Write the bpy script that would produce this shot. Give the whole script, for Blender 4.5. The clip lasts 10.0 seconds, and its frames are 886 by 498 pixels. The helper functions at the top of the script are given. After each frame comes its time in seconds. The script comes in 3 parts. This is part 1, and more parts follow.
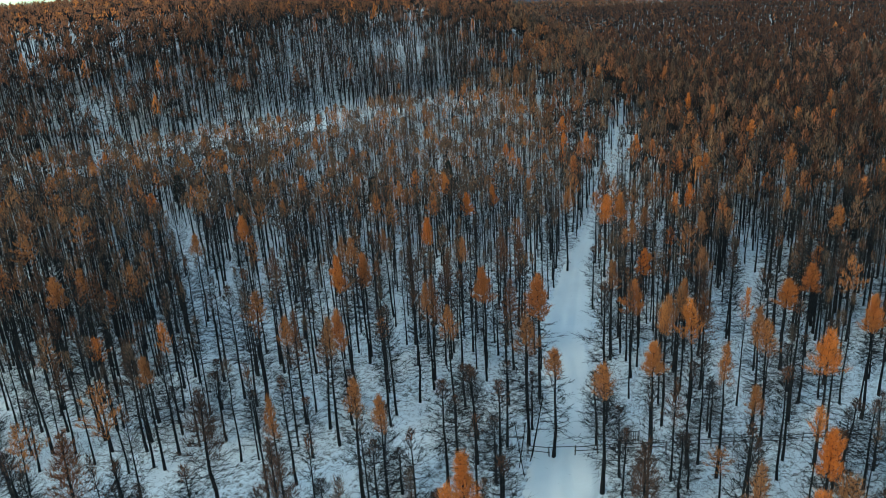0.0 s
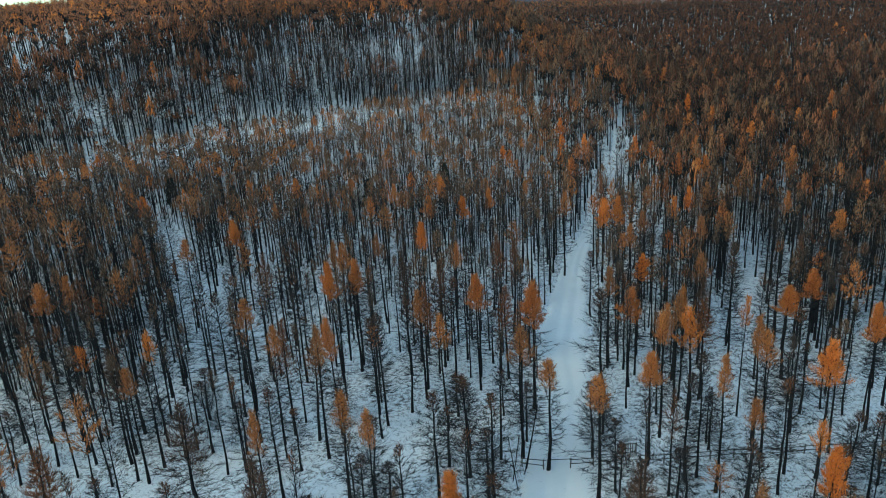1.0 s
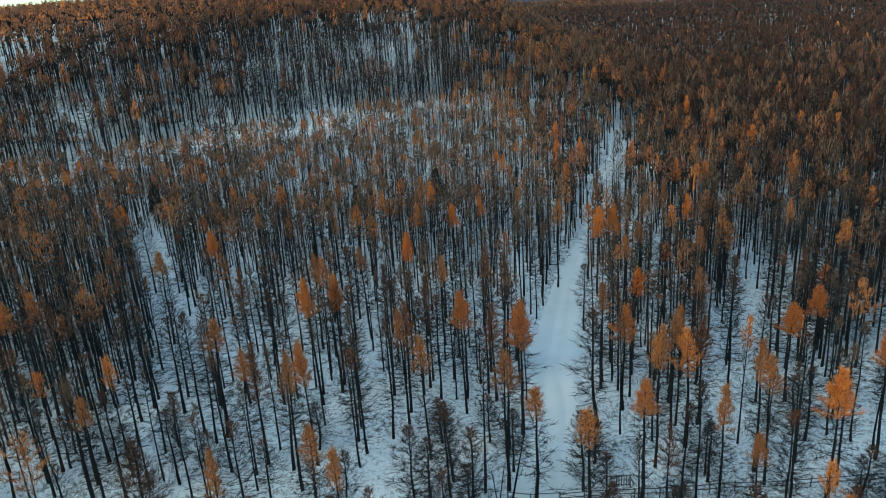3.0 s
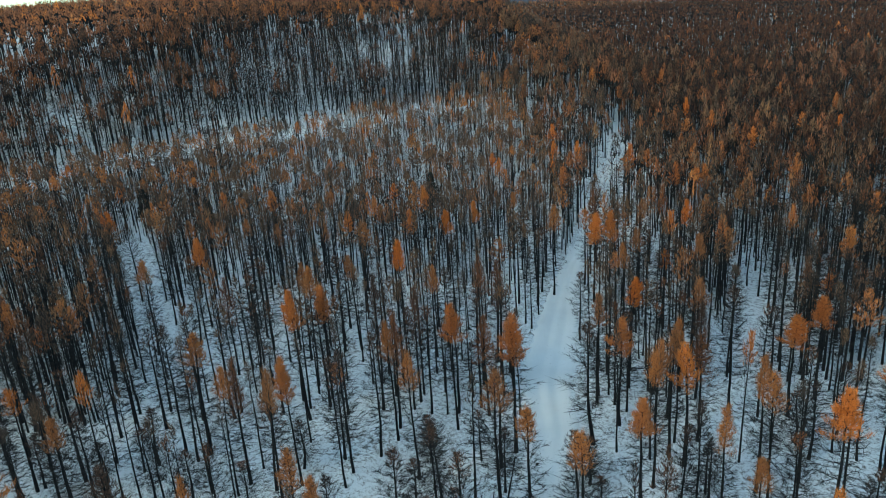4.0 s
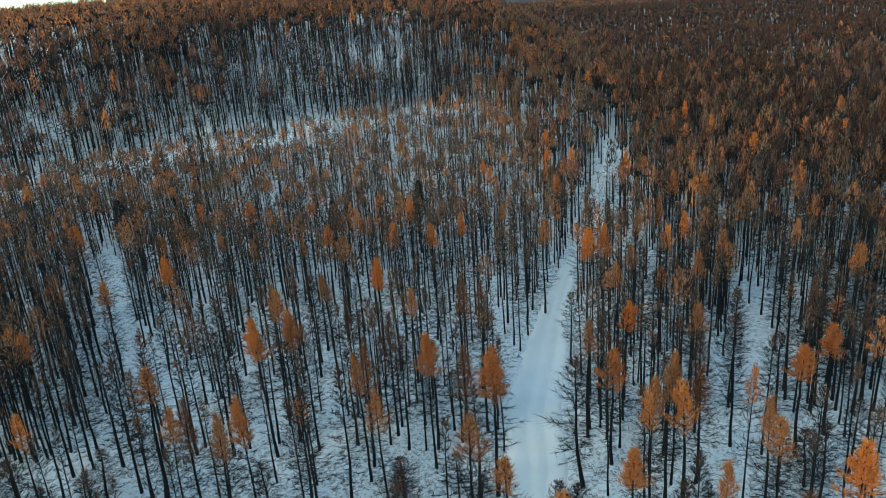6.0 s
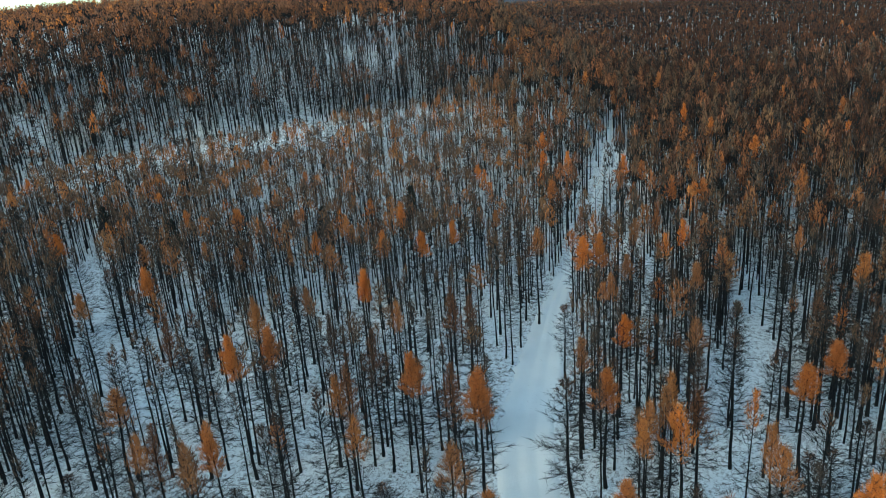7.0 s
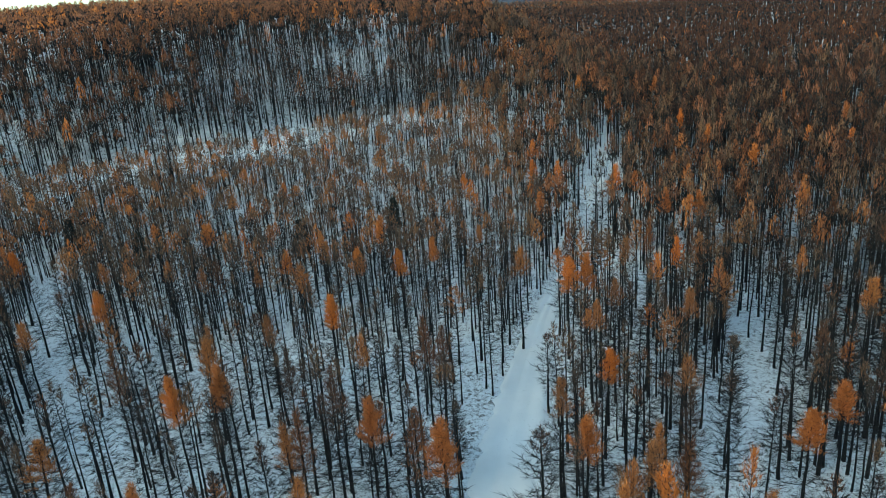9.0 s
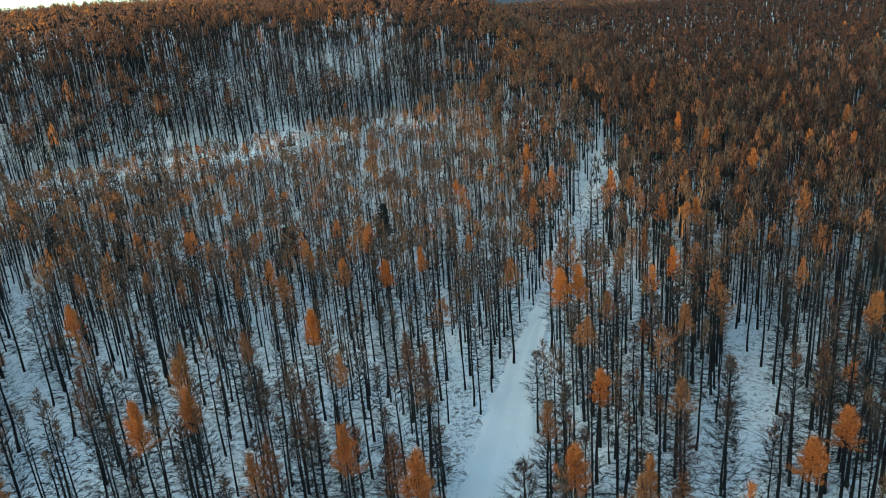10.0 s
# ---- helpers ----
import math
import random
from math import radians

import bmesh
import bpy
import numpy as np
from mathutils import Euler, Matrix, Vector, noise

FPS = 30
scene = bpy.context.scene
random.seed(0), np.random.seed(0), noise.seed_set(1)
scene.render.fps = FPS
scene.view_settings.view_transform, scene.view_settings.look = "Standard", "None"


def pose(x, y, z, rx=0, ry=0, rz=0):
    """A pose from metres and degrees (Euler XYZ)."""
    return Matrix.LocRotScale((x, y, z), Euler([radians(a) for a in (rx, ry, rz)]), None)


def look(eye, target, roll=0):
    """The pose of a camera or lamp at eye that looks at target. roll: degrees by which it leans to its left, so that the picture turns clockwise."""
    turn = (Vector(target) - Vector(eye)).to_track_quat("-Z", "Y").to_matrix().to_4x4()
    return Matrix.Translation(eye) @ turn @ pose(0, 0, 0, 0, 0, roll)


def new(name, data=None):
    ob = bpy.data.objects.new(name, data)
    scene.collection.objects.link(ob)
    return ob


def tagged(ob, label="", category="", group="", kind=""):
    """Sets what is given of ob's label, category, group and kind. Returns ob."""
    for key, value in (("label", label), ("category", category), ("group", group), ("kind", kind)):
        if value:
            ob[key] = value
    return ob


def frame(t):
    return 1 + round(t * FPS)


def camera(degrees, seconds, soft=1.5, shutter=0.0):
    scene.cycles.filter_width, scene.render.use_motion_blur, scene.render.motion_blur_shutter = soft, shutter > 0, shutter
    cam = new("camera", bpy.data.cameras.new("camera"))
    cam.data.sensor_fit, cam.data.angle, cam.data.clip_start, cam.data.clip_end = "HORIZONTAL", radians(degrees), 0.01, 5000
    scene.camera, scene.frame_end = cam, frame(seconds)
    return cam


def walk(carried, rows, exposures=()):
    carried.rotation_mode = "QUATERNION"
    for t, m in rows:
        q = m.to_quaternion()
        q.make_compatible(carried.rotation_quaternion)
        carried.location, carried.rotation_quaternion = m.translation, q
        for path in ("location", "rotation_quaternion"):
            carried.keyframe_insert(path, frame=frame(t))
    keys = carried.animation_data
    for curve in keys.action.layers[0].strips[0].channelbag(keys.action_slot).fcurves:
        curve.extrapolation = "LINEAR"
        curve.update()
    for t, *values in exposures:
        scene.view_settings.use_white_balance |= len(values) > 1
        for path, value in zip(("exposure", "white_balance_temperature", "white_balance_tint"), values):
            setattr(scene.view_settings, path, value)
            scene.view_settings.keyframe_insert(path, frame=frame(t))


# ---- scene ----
cam = camera(64.0, 10.0, soft=0.95)
PATH = [
    (0.0, pose(0.0, 0.0, 47.8, 71.676, 3.302, -1.093)),
    (0.5, pose(0.473, 1.04, 47.805, 71.688, 3.321, -1.09)),
    (1.0, pose(1.007, 2.262, 47.816, 71.687, 3.36, -1.086)),
    (1.5, pose(1.534, 3.462, 47.817, 71.681, 3.399, -1.081)),
    (2.0, pose(2.13, 4.874, 47.82, 71.68, 3.437, -1.083)),
    (2.5, pose(2.689, 6.264, 47.822, 71.692, 3.476, -1.084)),
    (4.0, pose(4.609, 11.169, 47.872, 71.72, 3.621, -1.107)),
    (4.5, pose(5.26, 12.835, 47.913, 71.732, 3.66, -1.103)),
    (5.0, pose(6.008, 14.696, 47.954, 71.737, 3.709, -1.1)),
    (6.5, pose(8.33, 20.231, 48.153, 71.722, 3.931, -1.107)),
    (7.0, pose(9.213, 22.221, 48.204, 71.722, 3.989, -1.1)),
    (7.5, pose(10.029, 24.095, 48.253, 71.727, 4.018, -1.094)),
    (8.0, pose(10.971, 26.111, 48.308, 71.745, 4.067, -1.097)),
    (8.5, pose(11.876, 27.968, 48.374, 71.744, 4.106, -1.086)),
    (9.0, pose(12.894, 30.018, 48.444, 71.744, 4.135, -1.08)),
    (9.5, pose(13.839, 31.901, 48.531, 71.761, 4.174, -1.075)),
    (10.0, pose(14.881, 33.977, 48.606, 71.767, 4.203, -1.056)),
]
walk(cam, PATH, [(0.0, 1.22, 6300, -18), (10.0, 1.42, 6550, -19)])

# ---- world, sun, exposure ----
SUN_UP, SUN_TURN = 28.0, -128.0   # degrees above the horizon; heading of the light's source from +y towards +x
world = bpy.data.worlds.new("dusk_sky")
scene.world = world
world.use_nodes = True
wn = world.node_tree.nodes
sky = wn.new("ShaderNodeTexSky")
sky.sky_type = "NISHITA"
sky.sun_disc = False
sky.sun_elevation = radians(SUN_UP)
sky.sun_rotation = radians(SUN_TURN)
sky.air_density, sky.dust_density, sky.ozone_density = 1.0, 1.3, 1.6
wn["Background"].inputs["Strength"].default_value = 0.15
world.node_tree.links.new(sky.outputs["Color"], wn["Background"].inputs["Color"])

sun = new("sun", bpy.data.lights.new("sun", "SUN"))
sun.data.energy, sun.data.angle, sun.data.color = 0.4, radians(14), (1.0, 0.80, 0.62)
u, v = radians(SUN_TURN), radians(SUN_UP)
sun.matrix_world = look((0, 0, 0), (-math.sin(u) * math.cos(v), -math.cos(u) * math.cos(v), -math.sin(v)))
sun.location = (-60, -60, 120)


# ---- materials ----
def material(name):
    m = bpy.data.materials.new(name)
    m.use_nodes = True
    nodes, links = m.node_tree.nodes, m.node_tree.links
    return m, nodes, links, nodes["Principled BSDF"]


def node(nodes, kind, **values):
    n = nodes.new(kind)
    for key, value in values.items():
        n.inputs[key].default_value = value
    return n


def ramp(nodes, stops):
    n = nodes.new("ShaderNodeValToRGB")
    while len(n.color_ramp.elements) < len(stops):
        n.color_ramp.elements.new(0.5)
    for e, (at, colour) in zip(n.color_ramp.elements, stops):
        e.position, e.color = at, (*colour, 1)
    return n


def mixed(nodes, links, factor, a, b, blend="MIX"):
    n = nodes.new("ShaderNodeMix")
    n.data_type, n.blend_type = "RGBA", blend
    for socket, value in ((n.inputs[0], factor), (n.inputs[6], a), (n.inputs[7], b)):
        if isinstance(value, bpy.types.NodeSocket):
            links.new(value, socket)
        elif isinstance(value, tuple):
            socket.default_value = (*value, 1)
        else:
            socket.default_value = value
    return n.outputs[2]


def foliage(name, stops, through_light=0.3):
    """Needles and twigs: one hue a tree, one brightness a tuft."""
    m, nodes, links, shader = material(name)
    info, attr, geo = nodes.new("ShaderNodeObjectInfo"), nodes.new("ShaderNodeAttribute"), nodes.new("ShaderNodeNewGeometry")
    attr.attribute_name = "tint"
    add = nodes.new("ShaderNodeMath")
    add.operation = "ADD"
    links.new(info.outputs["Random"], add.inputs[0])
    links.new(attr.outputs["Fac"], add.inputs[1])
    part_of = nodes.new("ShaderNodeMath")
    part_of.operation = "FRACT"
    links.new(add.outputs[0], part_of.inputs[0])
    hue = ramp(nodes, stops)
    links.new(part_of.outputs[0], hue.inputs[0])
    tuft = node(nodes, "ShaderNodeMapRange", **{"To Min": 0.72, "To Max": 1.2})
    links.new(geo.outputs["Random Per Island"], tuft.inputs["Value"])
    colour = mixed(nodes, links, 1.0, hue.outputs[0], tuft.outputs[0], "MULTIPLY")
    links.new(colour, shader.inputs["Base Color"])
    shader.inputs["Roughness"].default_value = 0.85
    shader.inputs["Specular IOR Level"].default_value = 0.15
    if through_light:
        back, mix = nodes.new("ShaderNodeBsdfTranslucent"), node(nodes, "ShaderNodeMixShader", Fac=through_light)
        links.new(colour, back.inputs["Color"])
        links.new(shader.outputs[0], mix.inputs[1])
        links.new(back.outputs[0], mix.inputs[2])
        links.new(mix.outputs[0], nodes["Material Output"].inputs["Surface"])
    return m


ORANGE = foliage("orange_larch_needles", [(0.0, (0.58, 0.175, 0.040)), (0.35, (0.62, 0.215, 0.058)), (0.7, (0.40, 0.138, 0.048)), (1.0, (0.53, 0.210, 0.078))])
RUSSET = foliage("russet_larch_needles", [(0.0, (0.135, 0.068, 0.043)), (0.3, (0.270, 0.106, 0.047)), (0.65, (0.078, 0.052, 0.042)), (1.0, (0.175, 0.083, 0.048))])
SPRUCE = foliage("dark_spruce_needles", [(0.0, (0.010, 0.014, 0.012)), (1.0, (0.020, 0.024, 0.020))], 0.0)
TAN = foliage("tan_larch_needles", [(0.0, (0.130, 0.086, 0.062)), (0.35, (0.265, 0.138, 0.072)), (0.65, (0.078, 0.060, 0.052)), (1.0, (0.180, 0.107, 0.069))])
# russet made darker: shade over the right-hand forest put into the needles
SHADE_BROWN = foliage("shade_darkened_brown_larch_needles", [(0.0, (0.075, 0.037, 0.025)), (0.4, (0.130, 0.054, 0.030)), (0.7, (0.050, 0.031, 0.025)), (1.0, (0.092, 0.045, 0.030))])
RUST = foliage("rust_red_larch_needles", [(0.0, (0.26, 0.105, 0.055)), (0.4, (0.33, 0.130, 0.060)), (0.7, (0.19, 0.088, 0.054)), (1.0, (0.29, 0.135, 0.080))])
GOLD = foliage("faded_orange_larch_needles", [(0.0, (0.36, 0.145, 0.054)), (0.4, (0.46, 0.180, 0.064)), (0.75, (0.29, 0.128, 0.060)), (1.0, (0.41, 0.192, 0.086))])
TWIG = foliage("grey_larch_twigs", [(0.0, (0.014, 0.0145, 0.0155)), (0.5, (0.021, 0.020, 0.020)), (1.0, (0.012, 0.013, 0.015))], 0.0)


def bark_material():
    m, nodes, links, shader = material("dark_larch_bark")
    coord, scale = nodes.new("ShaderNodeTexCoord"), node(nodes, "ShaderNodeMapping", Scale=(9, 9, 1.6))
    links.new(coord.outputs["Object"], scale.inputs["Vector"])
    grain = node(nodes, "ShaderNodeTexNoise", Scale=1.0, Detail=5.0, Roughness=0.65)
    links.new(scale.outputs[0], grain.inputs["Vector"])
    patches = node(nodes, "ShaderNodeTexNoise", Scale=0.5, Detail=2.0)
    links.new(coord.outputs["Object"], patches.inputs["Vector"])
    fine = ramp(nodes, [(0.3, (0.0045, 0.0055, 0.0070)), (0.75, (0.0155, 0.0165, 0.0195))])
    links.new(grain.outputs["Fac"], fine.inputs[0])
    broad = ramp(nodes, [(0.35, (0.75, 0.78, 0.84)), (0.7, (1.25, 1.16, 1.06))])
    links.new(patches.outputs["Fac"], broad.inputs[0])
    links.new(mixed(nodes, links, 1.0, fine.outputs[0], broad.outputs[0], "MULTIPLY"), shader.inputs["Base Color"])
    bump = node(nodes, "ShaderNodeBump", Strength=0.6, Distance=0.03)
    links.new(grain.outputs["Fac"], bump.inputs["Height"])
    links.new(bump.outputs[0], shader.inputs["Normal"])
    shader.inputs["Roughness"].default_value = 0.9
    shader.inputs["Specular IOR Level"].default_value = 0.1
    return m


def snow_material(name, litter, white=(0.80, 0.82, 0.84)):
    """Snow; litter: how much of dead grass and twigs shows through it, 0 to 1."""
    m, nodes, links, shader = material(name)
    coord = nodes.new("ShaderNodeTexCoord")
    broad = node(nodes, "ShaderNodeTexNoise", Scale=0.11, Detail=4.0, Roughness=0.6)
    clump = node(nodes, "ShaderNodeTexNoise", Scale=1.7, Detail=7.0, Roughness=0.75, Distortion=0.8)
    blade = node(nodes, "ShaderNodeTexNoise", Scale=8.0, Detail=4.0, Roughness=0.75)
    for n in (broad, clump, blade):
        links.new(coord.outputs["Object"], n.inputs["Vector"])
    cover = nodes.new("ShaderNodeMath")
    cover.operation = "MULTIPLY_ADD"
    links.new(broad.outputs["Fac"], cover.inputs[0])
    cover.inputs[1].default_value = 0.32
    links.new(clump.outputs["Fac"], cover.inputs[2])
    last = nodes.new("ShaderNodeMath")
    last.operation = "MULTIPLY_ADD"
    links.new(blade.outputs["Fac"], last.inputs[0])
    last.inputs[1].default_value = 0.45
    links.new(cover.outputs[0], last.inputs[2])
    edge = 1.165 - 0.36 * litter
    mask = ramp(nodes, [(0.0, (0, 0, 0)), (1.0, (1, 1, 1))])
    span = node(nodes, "ShaderNodeMapRange", **{"From Min": edge - 0.05, "From Max": edge + 0.09})
    links.new(last.outputs[0], span.inputs["Value"])
    links.new(span.outputs[0], mask.inputs[0])
    grass = ramp(nodes, [(0.3, (0.05, 0.046, 0.042)), (0.7, (0.16, 0.14, 0.12))])
    links.new(blade.outputs["Fac"], grass.inputs[0])
    tone = ramp(nodes, [(0.3, tuple(0.86 * c for c in white)), (0.7, white)])
    links.new(broad.outputs["Fac"], tone.inputs[0])
    links.new(mixed(nodes, links, mask.outputs[0], tone.outputs[0], grass.outputs[0]), shader.inputs["Base Color"])
    bump = node(nodes, "ShaderNodeBump", Strength=0.7, Distance=0.12)
    links.new(clump.outputs["Fac"], bump.inputs["Height"])
    links.new(bump.outputs[0], shader.inputs["Normal"])
    shader.inputs["Roughness"].default_value = 0.75
    return m


def plain_wood(name, dark, light):
    m, nodes, links, shader = material(name)
    coord, scale = nodes.new("ShaderNodeTexCoord"), node(nodes, "ShaderNodeMapping", Scale=(6, 6, 14))
    links.new(coord.outputs["Object"], scale.inputs["Vector"])
    grain = node(nodes, "ShaderNodeTexNoise", Scale=2.0, Detail=4.0)
    links.new(scale.outputs[0], grain.inputs["Vector"])
    tone = ramp(nodes, [(0.3, dark), (0.7, light)])
    links.new(grain.outputs["Fac"], tone.inputs[0])
    links.new(tone.outputs[0], shader.inputs["Base Color"])
    shader.inputs["Roughness"].default_value = 0.85
    return m


BARK = bark_material()
SNOW = snow_material("snow_over_dead_grass", 0.67)
ROAD_SNOW = snow_material("packed_road_snow", 0.22, (0.80, 0.80, 0.795))
FENCE_WOOD = plain_wood("weathered_fence_wood", (0.035, 0.034, 0.036), (0.10, 0.09, 0.08))
DRY = foliage("dead_grass_and_shrubs", [(0.0, (0.05, 0.042, 0.038)), (0.5, (0.09, 0.070, 0.056)), (1.0, (0.035, 0.033, 0.033))], 0.0)


# ---- the lie of the land ----
def smooth(a, b, v):
    s = np.clip((v - a) / (b - a), 0, 1)
    return s * s * (3 - 2 * s)


def land(x, y):
    """The ground's height: a flat valley floor that climbs ahead, a hill ahead on the left, ridges behind."""
    x, y = np.asarray(x, float), np.asarray(y, float)
    s = np.clip(y - 110, 0, None)
    middle = np.where(y < 250, 0.0009 * s * s, 17.6 + 0.07 * (y - 250))
    middle = np.where(y > 420, 29.5 + 0.02 * (y - 420), middle)
    right = np.where(y < 172, 0.0009 * s * s, 3.46 + 0.055 * (y - 172))
    w = smooth(50, 105, x)
    z = middle * (1 - w) + right * w
    z = z + 0.03 * np.clip(-x, 0, 250) * smooth(90, 150, y)
    d = np.clip(y - foot(x), 0, None)
    z = z + 23 * (1 - np.exp(-d / 60)) * (1 - smooth(20, 75, x))
    z = np.where(y > 650, z - 0.02 * (y - 650) * smooth(0, 100, x), z)
    z = z + 60 * smooth(720, 1150, y) * smooth(250, 430, x)
    z = z - 5 * smooth(150, 280, -x) * smooth(300, 400, y)
    return z


def foot(x):
    """Where the hill on the left begins."""
    return 222 + np.clip(np.asarray(x, float) + 123, 0, 185) * 0.42


def apron(x):
    """How far before the slope the hill's own tall trees begin."""
    return 28 * (1 - smooth(0, 50, np.asarray(x, float)))


ROAD = [(9.6, 40), (10.7, 62), (11.7, 68), (14.8, 78), (16.2, 84.5), (17.0, 94.6), (18.9, 102.2), (21.1, 111), (23.2, 119), (25.5, 128.2), (28.4, 138), (32.8, 148.8), (46.4, 184.5), (51.5, 199.8), (56.4, 217), (62.5, 239.4), (66, 262)]
LANES = [[(-62, 158), (-54.5, 142.5), (-46.4, 126.6), (-38.5, 113.8), (-31, 103.5)], [(58.3, 125.2), (52.6, 113.3), (48.5, 104.7), (44.8, 98.6), (37.6, 87.8)],
         [(-55, 67), (-33, 65.5), (-16, 67.5), (-5, 72)], [(60, 79), (46, 72.5)]]


def road_x(y):
    return np.interp(y, [p[1] for p in ROAD], [p[0] for p in ROAD])


def road_half(y):
    return np.interp(y, [40, 62, 75, 95, 112, 120, 130, 140, 150, 262], [3.0, 3.0, 2.3, 2.7, 2.8, 2.4, 1.9, 1.6, 1.2, 1.2])


def to_line(x, y, line):
    """The distance of points from a line of corners."""
    best = np.full(np.shape(x), 1e9)
    for (ax, ay), (bx, by) in zip(line, line[1:]):
        along = np.clip(((x - ax) * (bx - ax) + (y - ay) * (by - ay)) / ((bx - ax) ** 2 + (by - ay) ** 2), 0, 1)
        best = np.minimum(best, np.hypot(x - ax - along * (bx - ax), y - ay - along * (by - ay)))
    return best


def mesh_of(name, verts, faces, materials, slots=None, tint=None, shade=False):
    """A mesh from arrays: corners, triangles or quads, and a material slot a face."""
    verts, faces = np.asarray(verts, np.float32), np.asarray(faces, np.int32)
    me = bpy.data.meshes.new(name)
    n, k = faces.shape
    me.vertices.add(len(verts))
    me.vertices.foreach_set("co", verts.ravel())
    me.loops.add(n * k)
    me.loops.foreach_set("vertex_index", faces.ravel())
    me.polygons.add(n)
    me.polygons.foreach_set("loop_start", np.arange(0, n * k, k, dtype=np.int32))
    for m in materials:
        me.materials.append(m)
    if slots is not None:
        me.polygons.foreach_set("material_index", np.asarray(slots, np.int32))
    if tint is not None:
        me.attributes.new("tint", "FLOAT", "POINT").data.foreach_set("value", np.asarray(tint, np.float32))
    me.polygons.foreach_set("use_smooth", np.full(n, shade))
    me.update(calc_edges=True)
    return me


def sheet(xs, ys):
    gx, gy = np.meshgrid(xs, ys)
    at = np.arange(gx.size).reshape(gx.shape)
    faces = np.stack([at[:-1, :-1], at[:-1, 1:], at[1:, 1:], at[1:, :-1]], -1).reshape(-1, 4)
    return gx.ravel(), gy.ravel(), faces


def build_ground():
    xs = np.concatenate([np.linspace(-3200, -420, 30), np.arange(-400, -100, 10), np.arange(-100, 100, 2.0), np.arange(100, 400, 10), np.linspace(420, 3200, 30)])
    ys = np.concatenate([np.linspace(-2500, -60, 20), np.arange(-50, 40, 6), np.arange(40, 180, 2.0), np.arange(180, 480, 6), np.arange(480, 1300, 20), np.linspace(1320, 4200, 24)])
    x, y, faces = sheet(xs, ys)
    z = land(x, y)
    near = 1 - smooth(120, 200, y)
    rough = np.array([noise.noise((a * 0.35, b * 0.35, 0)) + 0.6 * noise.noise((a * 0.9, b * 0.9, 3)) if -100 < a < 100 and 40 < b < 200 else 0.0 for a, b in zip(x, y)])
    z = z + 0.13 * rough * near
    inside = (np.abs(x - road_x(y)) < road_half(y) + 0.9) & (y > 38) & (y < 264)
    z = np.where(inside, land(x, y) - 0.22, z)
    ob = new("ground", mesh_of("ground", np.stack([x, y, z], 1), faces, [SNOW], shade=True))
    tagged(ob, "forest floor of thin bluish snow with dead grass showing through", "ground", kind="structure")


def build_road():
    ys = np.arange(39, 263, 0.5)
    us = np.array([-1.45, -1.2, -1.0, -0.8, -0.62, -0.45, -0.3, -0.15, 0, 0.15, 0.3, 0.45, 0.62, 0.8, 1.0, 1.2, 1.45])
    gu, gy = np.meshgrid(us, ys)
    wob = np.array([[(0.16 * noise.noise((b * 0.13, 7.0 * np.sign(a), 1)) + 0.16 * noise.noise((b * 0.6, 5.0 * np.sign(a), 4))) * abs(a) for a in us] for b in ys])
    gx = road_x(gy) + gu * road_half(gy) * (1 + wob)
    # shoulders dip under the ground's edge, two wheel tracks are pressed in
    lift = np.interp(np.abs(gu), [0, 0.15, 0.3, 0.45, 0.62, 0.8, 1.0, 1.2, 1.45], [0.05, 0.03, -0.05, -0.05, 0.02, 0.05, 0.10, 0.04, -0.30])
    gz = land(gx, gy) + lift + 0.02 * np.array([[noise.noise((a * 3, b * 0.7, 9)) for a in us] for b in ys])
    at = np.arange(gx.size).reshape(gx.shape)
    faces = np.stack([at[:-1, :-1], at[:-1, 1:], at[1:, 1:], at[1:, :-1]], -1).reshape(-1, 4)
    ob = new("road", mesh_of("road", np.stack([gx, gy, gz], -1).reshape(-1, 3), faces, [ROAD_SNOW], shade=True))
    tagged(ob, "narrow forest road under smooth packed snow", "road", kind="structure")


def build_mountain():
    m, nodes, links, shader = material("far_woods_with_haze_tint")
    coord = nodes.new("ShaderNodeTexCoord")
    woods = node(nodes, "ShaderNodeTexNoise", Scale=0.02, Detail=8.0, Roughness=0.75)
    links.new(coord.outputs["Object"], woods.inputs["Vector"])
    # the blue of distant haze is mixed into the dark woods' colour
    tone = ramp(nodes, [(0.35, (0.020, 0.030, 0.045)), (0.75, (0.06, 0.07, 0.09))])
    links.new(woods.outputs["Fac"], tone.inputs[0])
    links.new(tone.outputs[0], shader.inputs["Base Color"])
    shader.inputs["Roughness"].default_value = 0.95
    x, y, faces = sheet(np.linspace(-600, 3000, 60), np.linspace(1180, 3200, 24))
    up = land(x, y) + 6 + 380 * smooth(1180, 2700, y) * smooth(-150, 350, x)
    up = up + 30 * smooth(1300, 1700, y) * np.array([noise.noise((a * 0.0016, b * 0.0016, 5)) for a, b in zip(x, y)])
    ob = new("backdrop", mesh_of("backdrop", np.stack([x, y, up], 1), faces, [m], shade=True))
    tagged(ob, "distant mountainside of dark forest, bluish haze put into its colour", "mountain", kind="structure")


build_ground()
build_road()
build_mountain()


